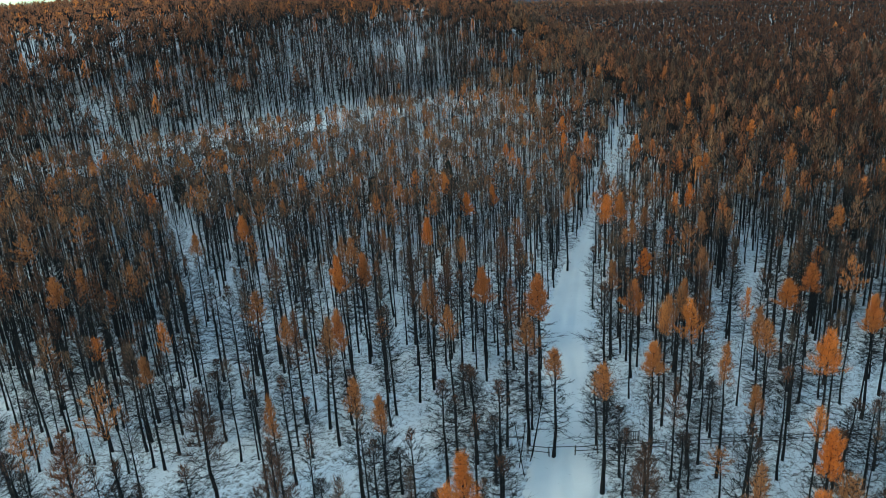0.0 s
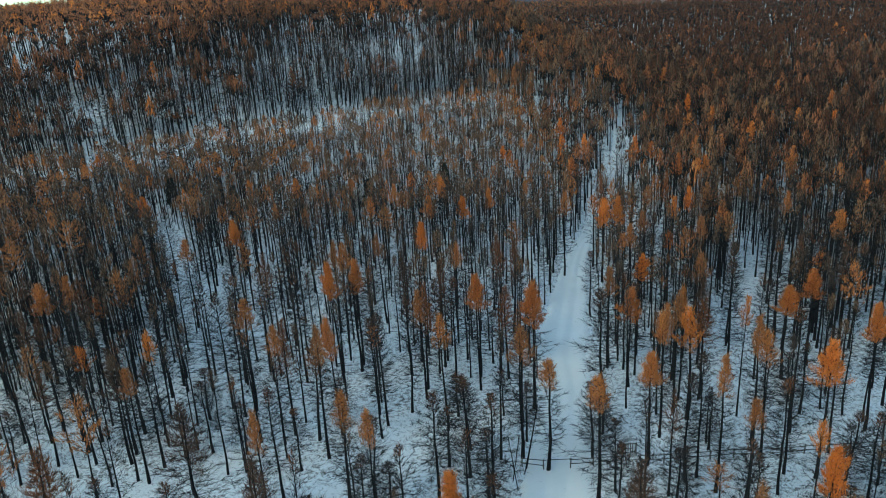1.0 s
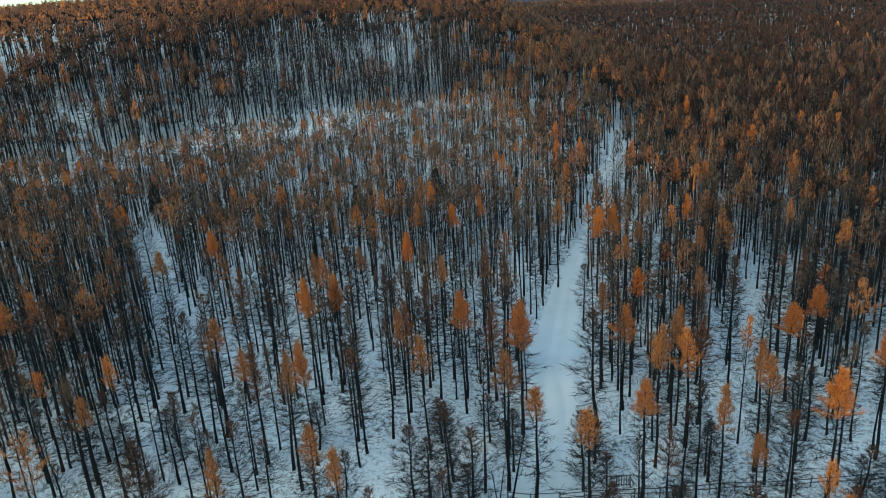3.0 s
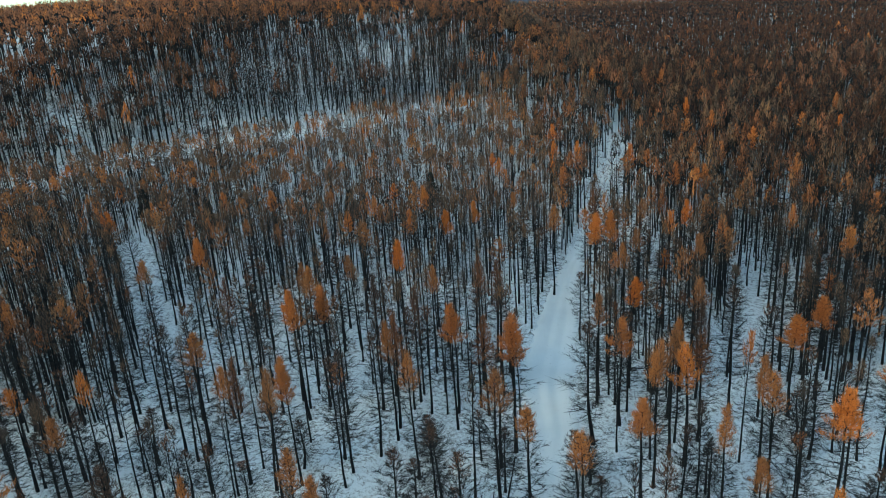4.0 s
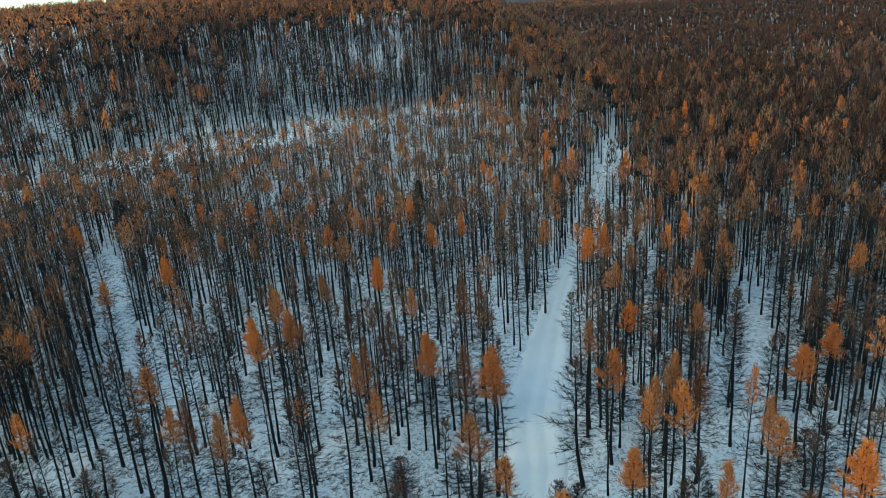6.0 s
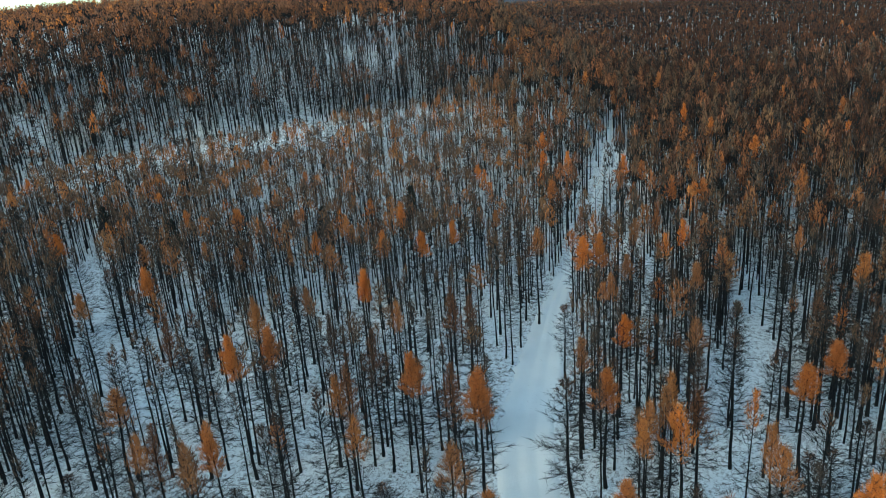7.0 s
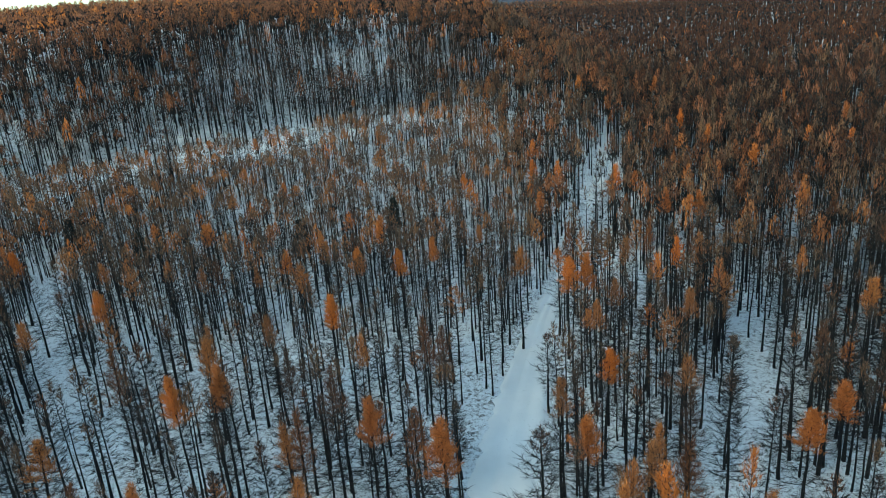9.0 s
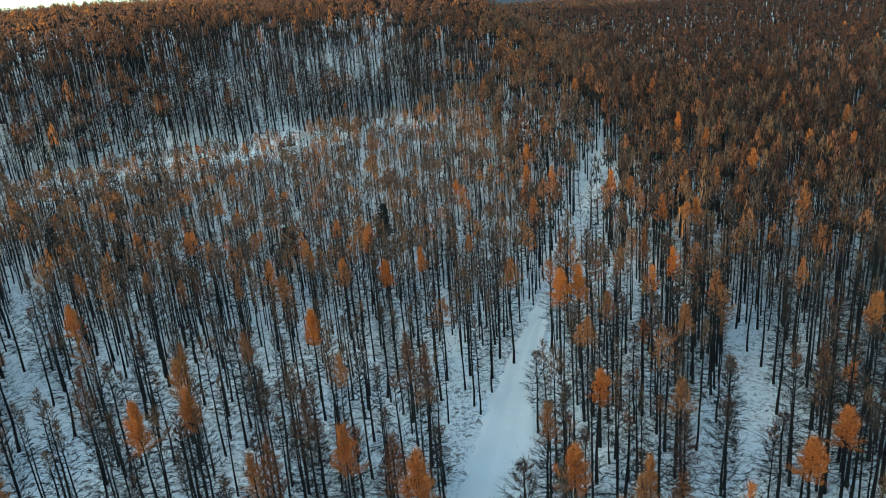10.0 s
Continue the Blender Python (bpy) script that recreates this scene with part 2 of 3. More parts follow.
# ---- larches ----
def prism(points, radii, sides):
    """A tapering stem through the points, as triangles; the last point is its tip."""
    verts, faces = [], []
    ring = [(math.cos(2 * math.pi * i / sides), math.sin(2 * math.pi * i / sides)) for i in range(sides)]
    for k, (p, r) in enumerate(zip(points[:-1], radii)):
        way = (Vector(points[k + 1]) - Vector(p)).normalized()
        side = way.orthogonal().normalized()
        other = way.cross(side)
        verts += [Vector(p) + side * (c * r) + other * (s * r) for c, s in ring]
    verts.append(Vector(points[-1]))
    tip = len(verts) - 1
    for k in range(len(points) - 2):
        for i in range(sides):
            a, b = k * sides + i, k * sides + (i + 1) % sides
            faces += [(a, b, b + sides), (a, b + sides, a + sides)]
    last = (len(points) - 2) * sides
    faces += [(last + i, last + (i + 1) % sides, tip) for i in range(sides)]
    return verts, faces


class Bits:
    """Corners and triangles gathered for one mesh."""

    def __init__(self):
        self.verts, self.faces = [], []

    def add(self, verts, faces):
        n = len(self.verts)
        self.verts += [tuple(p) for p in verts]
        self.faces += [tuple(n + i for i in f) for f in faces]

    def blade(self, at, way, length, width, rng):
        """One slender three-cornered twig or tuft of needles."""
        way = way.normalized()
        side = way.cross(Vector((rng.gauss(0, 1), rng.gauss(0, 1), rng.gauss(0, 1))))
        side = side.normalized() * (width / 2)
        self.add([at - side, at + side, at + way * length], [(0, 1, 2)])


HIGH = 16.0   # the height at which every larch is modelled
# kind: spread of the crown, foot of the crown and foot of the needles as parts of the height and of the crown
SHAPE = {"orange": ((2.1, 2.6), (0.32, 0.44), (0.40, 0.50)), "faded": ((2.3, 2.9), (0.24, 0.38), (0.58, 0.70)), "russet": ((2.0, 2.5), (0.28, 0.42), (0.25, 0.45)),
         "bare": ((2.4, 3.1), (0.16, 0.32), (0.70, 0.85)), "young": ((1.9, 2.4), (0.62, 0.70), (0.0, 0.1)), "gold": ((1.9, 2.4), (0.62, 0.70), (0.0, 0.1)), "pole": ((1.25, 1.7), (0.36, 0.52), (0.66, 0.82))}
NEEDLES = {"orange": 0.95, "faded": 0.36, "russet": 0.5, "bare": 0.05, "young": 0.32, "gold": 0.5, "pole": 0.06}


def larch_bits(seed, kind, detail):
    """The trunk, branches and needles of a larch. kind: orange, faded, russet, bare, with a small egg-shaped top young or gold, or a thin-topped pole; detail: 0 far, 1 middle, 2 near, 3 in the joined stand, 4 farthest."""
    rng = random.Random(seed)
    farthest, detail = detail == 4, 0 if detail == 4 else detail
    trunk, limbs, needles = Bits(), Bits(), Bits()
    rings = {2: 8, 3: 5, 1: 4, 0: 2}[detail]
    sway = [0.0, 0.0]
    line = []
    for i in range(rings):
        if i:
            sway = [sway[0] + rng.gauss(0, 0.07), sway[1] + rng.gauss(0, 0.07)]
        line.append((sway[0], sway[1], -0.3 + (HIGH + 0.3) * i / (rings - 1)))
    thick = rng.uniform(0.125, 0.18) if kind in ("pole", "young", "gold") else rng.uniform(0.15, 0.21)
    if detail == 1:
        thick *= 0.82
    radii = [thick * (1.25 if i == 0 else 1 - 0.8 * i / (rings - 1)) for i in range(rings)]
    trunk.add(*prism(line, radii, {2: 6, 3: 5, 1: 4, 0: 3}[detail]))

    def spine(z):
        f = (z + 0.3) / (HIGH + 0.3) * (rings - 1)
        i = min(rings - 2, max(0, int(f)))
        return Vector(line[i]).lerp(Vector(line[i + 1]), f - i)

    spread, foot_of, leaf_of = SHAPE[kind]
    wide, low, leaf_from = rng.uniform(*spread), HIGH * rng.uniform(*foot_of), rng.uniform(*leaf_of)
    if detail < 2 and kind == "russet":
        low, leaf_from, wide = HIGH * rng.uniform(0.56, 0.66), 0.0, wide * 1.06
    if detail < 2 and kind == "orange":
        low, leaf_from, wide = HIGH * rng.uniform(0.56, 0.64), 0.0, wide * 1.06
    lop = rng.uniform(0, 2 * math.pi)

    def reach(s, turn):
        """How far the crown spreads at the part s of its height: a rounded cone with lobes."""
        full = min(1.0, 0.55 + 1.5 * s) * max(0.0, 1 - s) ** {"bare": 0.62, "faded": 0.68, "orange": 0.78}.get(kind, 0.88)
        if kind in ("young", "gold", "pole"):
            full = min(1.0, 0.45 + 2.2 * s) * max(0.0, 1 - s) ** 0.6
        lobe = noise.noise((1.3 * math.cos(turn), 1.3 * math.sin(turn), 3.2 * s + 7.3 * seed))
        return 1.15 * wide * full * (1 + 0.16 * math.cos(turn - lop) + 0.4 * lobe)

    # branches: level or drooping below, rising above, with upturned tips
    count = {"orange": 76, "faded": 84, "russet": 84, "bare": 96, "young": 34, "gold": 34, "pole": 70}[kind]
    count = {2: count, 3: int(count * 0.75), 1: {"bare": 38, "pole": 25, "young": 12, "gold": 14}.get(kind, 18), 0: 12 if kind == "bare" else 2}[detail]
    boughs, turn = [], rng.uniform(0, 6)
    for i in range(count):
        s = (i + rng.random()) / count
        turn += 2.4 + rng.uniform(-0.5, 0.5)
        out = max(0.25, reach(s, turn) * rng.uniform(0.6, 1.12))
        way = Vector((math.cos(turn), math.sin(turn), -0.12 + 1.15 * s ** 1.4 + rng.uniform(-0.15, 0.15))).normalized()
        at = spine(low + (HIGH - low) * s * 0.97)
        knee, tip = at + way * out * 0.55 - Vector((0, 0, 0.05 * out)), at + way * out + Vector((0, 0, 0.12 * out))
        boughs.append((s, at, knee, tip, way, out))
        if detail == 2:
            limbs.add(*prism([at, knee, tip], [0.032 * (1.2 - s), 0.018 * (1.2 - s)], 3))
            for j in range({"bare": 21, "pole": 12}.get(kind, 16)):
                f = rng.uniform(0.2, 1.0)
                twig = way * 0.8 + Vector((rng.gauss(0, 0.55), rng.gauss(0, 0.55), rng.gauss(0.2, 0.4)))
                limbs.blade(at.lerp(knee, 2 * f) if f < 0.5 else knee.lerp(tip, 2 * f - 1), twig, rng.uniform(0.3, 0.95) * (0.5 + 0.34 * out), 0.042, rng)
        elif detail == 3:
            limbs.blade(at, way, out * 1.05, 0.055, rng)
            for j in range(9 if kind == "bare" else 7):
                twig = way + Vector((rng.gauss(0, 0.55), rng.gauss(0, 0.55), rng.gauss(0.25, 0.4)))
                limbs.blade(at.lerp(tip, rng.uniform(0.2, 1.0)), twig, rng.uniform(0.35, 1.0) * (0.5 + 0.35 * out), 0.07, rng)
        elif detail == 1:
            limbs.blade(at, way, out, 0.085, rng)
            for j in range(2):
                twig = way + Vector((rng.gauss(0, 0.6), rng.gauss(0, 0.6), rng.gauss(0.3, 0.4)))
                limbs.blade(at.lerp(tip, rng.uniform(0.3, 0.9)), twig, rng.uniform(0.5, 1.3), 0.14, rng)
        else:
            limbs.blade(at, way, out * 1.1, 0.30, rng)

    if detail >= 2:
        # needles: slender brushes that stand up along the branches, thickest towards the top
        leafy = [b for b in boughs if b[0] > leaf_from]
        share = [(b[5] + 0.2) * min(1.0, 0.25 + (b[0] - leaf_from) * 2.6) for b in leafy]
        number = int({2: 3300, 3: 950}[detail] * NEEDLES[kind])
        long, broad = ((0.28, 0.66), 0.046) if detail == 2 else ((0.35, 0.8), 0.085)
        for s, at, knee, tip, way, out in rng.choices(leafy, weights=share, k=number) if leafy else ():
            f = rng.uniform(0.12, 1.06)
            p = (at.lerp(knee, 2 * f) if f < 0.5 else knee.lerp(tip, 2 * f - 1)) + Vector((rng.gauss(0, 0.13), rng.gauss(0, 0.13), rng.gauss(0, 0.12)))
            lean = Vector((way.x * 0.45 + rng.gauss(0, 0.3), way.y * 0.45 + rng.gauss(0, 0.3), 1.0))
            needles.blade(p, lean, rng.uniform(*long), broad * rng.uniform(0.7, 1.3), rng)
    elif kind not in ("bare", "pole"):
        # far crowns: tufts of needles that overlap like a ragged cone, sprays that sweep outwards, and loose brushes between them
        small = kind in ("young", "gold", "faded")
        for q in range(int((100 if detail else 12 if farthest else 26) * (0.75 if small else 1.0))):
            # low tufts in dark twig colour: needles lost, plus the crown's own shade
            shed_and_shaded = not small and q % 8 in (0, 3, 5)
            s = 0.36 * rng.random() if shed_and_shaded else 0.30 + 0.66 * rng.random() ** 0.95 if not small else (0.45 if kind == "faded" else 0.1) + (0.53 if kind == "faded" else 0.86) * rng.random()
            turn = rng.uniform(0, 6.2832)
            outward, round_ = Vector((math.cos(turn), math.sin(turn), 0)), Vector((-math.sin(turn), math.cos(turn), 0))
            edge, at = reach(s, turn) * rng.uniform(0.6, 1.08), spine(low + (HIGH - low) * s * 0.95)
            half = (rng.uniform(0.09, 0.18) if detail else rng.uniform(0.40, 0.60) if farthest else rng.uniform(0.24, 0.38)) * (1 - 0.4 * s)
            if q % 4:
                # a tuft on the cone's face
                span = (rng.uniform(1.0, 1.9) if detail else rng.uniform(1.3, 2.0)) * (1 - 0.3 * s)
                foot_ = at + outward * edge - Vector((0, 0, 0.3 * span))
                tip = foot_ + (Vector((0, 0, 1)) - outward * rng.uniform(-0.15, 0.5) + round_ * rng.gauss(0, 0.12)) * span
            else:
                # a spray from the stem
                foot_ = at
                tip = at + Vector((outward.x, outward.y, 0.1 + 1.1 * s + rng.gauss(0, 0.16))).normalized() * (edge + 0.2)
            middle, side = foot_.lerp(tip, rng.uniform(0.3, 0.6)), (round_ + outward * rng.gauss(0, 0.25)) * half
            (limbs if shed_and_shaded else needles).add([foot_, middle - side, tip, middle + side], [(0, 1, 2), (0, 2, 3)])
        for q in range((16 if small else 24) if detail else 0 if farthest else 4):
            s = 0.35 + 0.62 * rng.random()
            turn = rng.uniform(0, 6.2832)
            outward = Vector((math.cos(turn), math.sin(turn), 0))
            at = spine(low + (HIGH - low) * s) + outward * reach(s, turn) * rng.uniform(0.3, 1.05)
            span = (rng.uniform(0.5, 1.1) if detail else rng.uniform(0.9, 1.7)) * (1 - 0.25 * s)
            at.z -= 0.3 * span
            lean = Vector((0, 0, 1)) + outward * rng.uniform(-0.1, 0.7) + Vector((rng.gauss(0, 0.22), rng.gauss(0, 0.22), 0))
            needles.blade(at, lean, span, rng.uniform(0.13, 0.22) if detail else rng.uniform(0.28, 0.44), rng)
    else:
        # a few last needles over the twigs
        for s, at, knee, tip, way, out in rng.choices(boughs[len(boughs) // 3:], k={("bare", 1): 24, ("pole", 1): 16}.get((kind, detail), 4)):
            p = at.lerp(tip, rng.uniform(0.3, 1.0))
            needles.blade(p, Vector((way.x * 0.4 + rng.gauss(0, 0.25), way.y * 0.4 + rng.gauss(0, 0.25), 1.0)), rng.uniform(0.5, 1.0), rng.uniform(0.10, 0.16), rng)
    # dead branches on the lower trunk
    for i in range({2: 40, 3: 22, 1: 8, 0: 0}[detail]):
        z = rng.uniform(0.10 * HIGH, low + 0.5)
        turn = rng.uniform(0, 6.283)
        way = Vector((math.cos(turn), math.sin(turn), rng.uniform(-0.35, 0.1)))
        out = rng.uniform(0.4, 1.5) * (0.45 + 0.55 * z / low)
        at = spine(z)
        limbs.blade(at, way, out, 0.034 if detail >= 2 else 0.065, rng)
        if detail == 2:
            for j in range(3):
                twig = way + Vector((rng.gauss(0, 0.5), rng.gauss(0, 0.5), rng.gauss(0, 0.4)))
                limbs.blade(at + way * out * rng.uniform(0.3, 0.9), twig, rng.uniform(0.2, 0.6), 0.028, rng)
    return trunk, limbs, needles


NEEDLE = {"pole": TAN, "young": TAN, "gold": GOLD, "orange": ORANGE, "faded": GOLD, "russet": RUSSET, "bare": RUSSET}
LABEL = {"orange": "slender larch with bright orange autumn needles, standing in snow",
         "faded": "thin larch with a sparse orange top over grey twigs, in snow",
         "pole": "tall straight dark larch pole with thin bare twigs, in snow",
         "young": "tall thin larch pole with a small tan crown, in snow",
         "gold": "tall thin larch pole with a small orange crown, in snow",
         "russet": "slender larch with fading russet-brown needles, standing in snow",
         "bare": "nearly bare dark grey larch with fine twigs, in snow"}
KINDS = ("orange", "faded", "russet", "bare", "young", "gold", "pole")
near_meshes, low_arrays = {}, {}
for k, kind in enumerate(KINDS):
    for i in range(5):
        t, b, n = larch_bits(100 * k + i, kind, 2)
        near_meshes[kind, i] = [mesh_of(name, o.verts, o.faces, [m], shade=False) if o.faces else None
                                for name, o, m in (("trunk", t, BARK), ("crown", b, TWIG), ("foliage", n, NEEDLE[kind]))]
    for detail in (0, 1, 3, 4):
        for i in range(5):
            low_arrays[kind, i, detail] = larch_bits(500 + 100 * k + 10 * detail + i, kind, detail)
slots_of = {"pole": 4, "young": 4, "gold": 5, "orange": 2, "faded": 2, "russet": 3, "bare": 3}
for key, (t, b, n) in low_arrays.items():
    verts, faces, slots = [], [], []
    for o, slot in ((t, 0), (b, 1), (n, slots_of[key[0]])):
        faces += [[len(verts) + q for q in f] for f in o.faces]
        verts += o.verts
        slots += [slot] * len(o.faces)
    low_arrays[key] = (np.array(verts), np.array(faces), np.array(slots))
for i in range(5):
    for detail in (0, 1, 4):
        v, f, q = low_arrays["russet", i, detail]
        # russet trees again, in needles darkened to look shaded
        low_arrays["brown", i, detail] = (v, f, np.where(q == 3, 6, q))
        low_arrays["tan", i, detail] = (v, f, np.where(q == 3, 4, q))
        v, f, q = low_arrays["orange", i, detail]
        low_arrays["rust", i, detail] = (v, f, np.where(q == 2, 7, q))


def larch(kind, i, x, y, high, width, rng):
    """A single larch with trunk, branches and needles as its parts."""
    root = new("larch")
    for name, me in zip(("trunk", "crown", "foliage"), near_meshes[kind, i]):
        if me is not None:
            new(name, me).parent = root
    place_larch(root, x, y, high, width, rng)
    return tagged(root, LABEL[kind], "tree", "larches of the snowy stand")


def place_larch(root, x, y, high, width, rng):
    root.matrix_basis = pose(x, y, float(land(x, y)), rng.gauss(0, 0.7), rng.gauss(0, 0.7), rng.uniform(0, 360)) @ Matrix.Diagonal((width, width, high / HIGH, 1))


def larch_stuff(name, label, trees):
    """Many larches in one mesh. trees: rows of kind, variant, detail, x, y, height, width, turn."""
    verts, faces, slots, tint, n = [], [], [], [], 0
    rng = random.Random(len(trees))
    for kind, i, detail, x, y, high, width, turn in trees:
        v, f, s = low_arrays[kind, i, detail]
        c, q = math.cos(turn) * width, math.sin(turn) * width
        tilt_x, tilt_y = rng.gauss(0, 0.014), rng.gauss(0, 0.014)
        up = v[:, 2] * (high / HIGH)
        verts.append(np.stack([c * v[:, 0] - q * v[:, 1] + x + tilt_x * up, q * v[:, 0] + c * v[:, 1] + y + tilt_y * up, up + float(land(x, y))], 1))
        faces.append(f + n)
        slots.append(s)
        tint.append(np.full(len(v), rng.random()))
        n += len(v)
    ob = new(name, mesh_of(name, np.concatenate(verts), np.concatenate(faces), [BARK, TWIG, ORANGE, RUSSET, TAN, GOLD, SHADE_BROWN, RUST], np.concatenate(slots), np.concatenate(tint)))
    return tagged(ob, label, "forest", kind="stuff")


# where single larches stand out: x, y, height, breadth
ORANGE_NEAR = [(25.0, 40.9, 15.5, 1.0), (-0.9, 43.1, 15.5, 1.0), (0.6, 47.2, 15.5, 1.1), (29.6, 47.7, 15.5, 0.85), (38.1, 63.9, 16.0, 1.15), (21.7, 67.8, 13.6, 1.1), (47.7, 71.7, 15.5, 1.0), (-12.6, 77.2, 15.5, 0.9), (11.3, 80.8, 16.8, 1.35), (44.1, 84.3, 12.8, 1.2), (24.2, 84.8, 13.9, 1.1), (4.9, 86.1, 16.2, 1.0), (49.0, 87.5, 13.5, 1.15), (-13.8, 90.5, 17.6, 1.0), (-56.2, 95.2, 15.5, 1.1), (-11.6, 95.5, 16.2, 1.05), (29.0, 98.0, 13.6, 0.95)]
ORANGE_BEYOND = [(-2.4, 114.5, 15.5, 1.0), (-35.0, 120.8, 15.5, 1.1), (29.4, 122.0, 15.5, 1.25), (32.4, 123.1, 15.5, 1.05), (5.4, 136.0, 13.5, 1.05), (-1.3, 137.3, 13.5, 1.05), (-13.1, 137.6, 13.5, 0.9), (10.8, 140.3, 13.5, 0.85), (-59.3, 143.5, 13.5, 1.15), (1.4, 149.7, 13.5, 0.9), (-30.4, 152.5, 13.5, 0.85)]
FADED_NEAR = [(27.5, 41.2, 15.5, 1.2), (21.9, 43.2, 15.5, 0.9), (-6.8, 56.5, 15.5, 0.9), (-16.8, 57.7, 15.5, 0.8), (28.9, 59.0, 12.7, 0.9), (14.9, 61.4, 14.9, 1.3), (-9.9, 62.6, 14.4, 1.15), (27.2, 62.7, 15.7, 0.85), (11.0, 68.1, 13.4, 1.25), (34.6, 68.9, 14.7, 1.0), (-33.4, 70.0, 14.4, 1.0), (8.5, 70.6, 16.6, 1.2), (34.5, 71.1, 15.5, 0.9), (-13.6, 72.7, 16.8, 0.9), (24.6, 72.9, 15.5, 0.9), (25.6, 75.6, 15.5, 0.9), (-19.3, 76.1, 15.5, 0.85), (0.3, 76.8, 15.5, 0.9), (27.9, 78.0, 15.5, 0.9), (29.3, 80.5, 15.5, 0.8), (-24.8, 84.3, 15.5, 1.45), (-2.3, 84.6, 15.5, 0.9), (22.7, 90.1, 14.9, 1.0)]
FADED_BEYOND = [(35.9, 91.7, 15.7, 1.0), (-53.3, 98.1, 15.5, 1.1), (-13.9, 99.2, 17.6, 1.0), (30.0, 106.8, 15.5, 0.8), (62.8, 107.1, 15.5, 1.2), (-16.2, 107.2, 15.5, 0.9), (-8.9, 109.8, 15.5, 0.9), (-40.8, 111.9, 15.6, 1.2), (34.5, 113.3, 15.5, 0.9), (39.0, 129.4, 15.5, 0.9), (-16.0, 131.7, 13.5, 0.8), (-24.7, 132.2, 13.5, 0.8), (-31.1, 136.2, 13.5, 0.9), (-41.5, 136.3, 13.5, 1.0), (-7.0, 140.8, 13.5, 0.9), (18.3, 144.4, 13.5, 0.9), (-18.2, 150.9, 13.5, 1.0)]
RUSSET_NEAR = [(15.2, 47.7, 15.5, 1.2), (-15.4, 50.1, 15.5, 1.25), (-34.3, 54.1, 15.5, 1.4), (-23.9, 59.9, 15.5, 1.5), (-36.9, 73.9, 15.1, 1.0), (-18.4, 78.0, 15.5, 1.0), (-2.2, 87.3, 15.5, 1.0), (11.3, 103.1, 15.6, 1.1)]
BARE_NEAR = [(4.5, 61.1, 14.0, 1.15), (-1.0, 63.8, 13.0, 1.15), (2.4, 67.5, 12.2, 1.1), (20.3, 81.2, 15.6, 1.3), (-4.2, 81.6, 16.0, 0.9), (45.7, 92.3, 10.7, 1.1), (55.4, 104.8, 10.3, 1.25), (24.3, 108.6, 11.0, 0.9)]
# the feet of the dark trunks between them
TRUNKS_NEAR = [(33.1, 61.7), (24.7, 64.4), (35.2, 64.9), (26.1, 65.1), (-17.5, 65.8), (41.6, 68.0), (-37.5, 69.8), (-34.9, 70.6), (-24.8, 70.7), (-42.3, 71.9), (-32.7, 72.9), (48.5, 73.4), (-41.3, 74.4), (-51.2, 74.6), (47.1, 75.2), (-7.7, 76.3), (52.7, 76.6), (45.3, 76.8), (25.7, 77.7), (-7.1, 78.8), (-45.2, 79.5), (22.5, 79.5), (31.9, 80.5), (-17.6, 80.7), (-48.9, 82.1), (-25.8, 83.0), (-8.3, 84.6), (-28.0, 85.4), (37.9, 86.4), (50.9, 86.7), (25.8, 87.7), (12.7, 88.7), (8.9, 88.8), (24.7, 89.3), (51.8, 89.5), (35.0, 89.7), (3.7, 89.7), (5.1, 89.8), (1.7, 90.0), (-9.0, 91.2), (-0.5, 91.4), (33.6, 91.7), (24.6, 91.9), (23.3, 91.9), (-17.6, 92.6), (0.3, 93.2), (25.1, 93.7), (40.9, 94.4), (-37.2, 94.8)]
TRUNKS_BEYOND = [(0.7, 95.1), (41.6, 95.5), (-60.5, 96.6), (-2.0, 97.6), (7.0, 97.6), (-45.9, 98.0), (-5.1, 98.9), (-6.4, 99.0), (-63.8, 99.1), (1.5, 99.8), (2.5, 100.7), (-4.3, 101.3), (41.2, 102.3), (60.1, 103.0), (-22.8, 103.1), (-39.7, 103.4), (-26.3, 104.0), (-8.4, 105.6), (37.9, 106.2), (41.1, 107.2), (9.7, 107.3), (45.5, 107.6), (-46.1, 108.1), (-44.8, 108.3), (53.1, 108.4), (35.9, 108.7), (-22.7, 111.3), (35.1, 111.9), (17.6, 113.4), (-11.9, 113.9), (9.5, 114.6), (-35.1, 114.7), (7.7, 114.8), (55.9, 115.3), (16.9, 115.4), (39.0, 115.9), (57.2, 116.0), (72.1, 117.1), (5.9, 117.9), (19.5, 118.7), (5.4, 119.2), (56.4, 120.1), (-41.6, 122.4), (6.7, 123.5), (56.4, 124.5), (65.6, 125.9), (23.3, 126.0), (-46.6, 132.3), (-51.0, 132.4)]
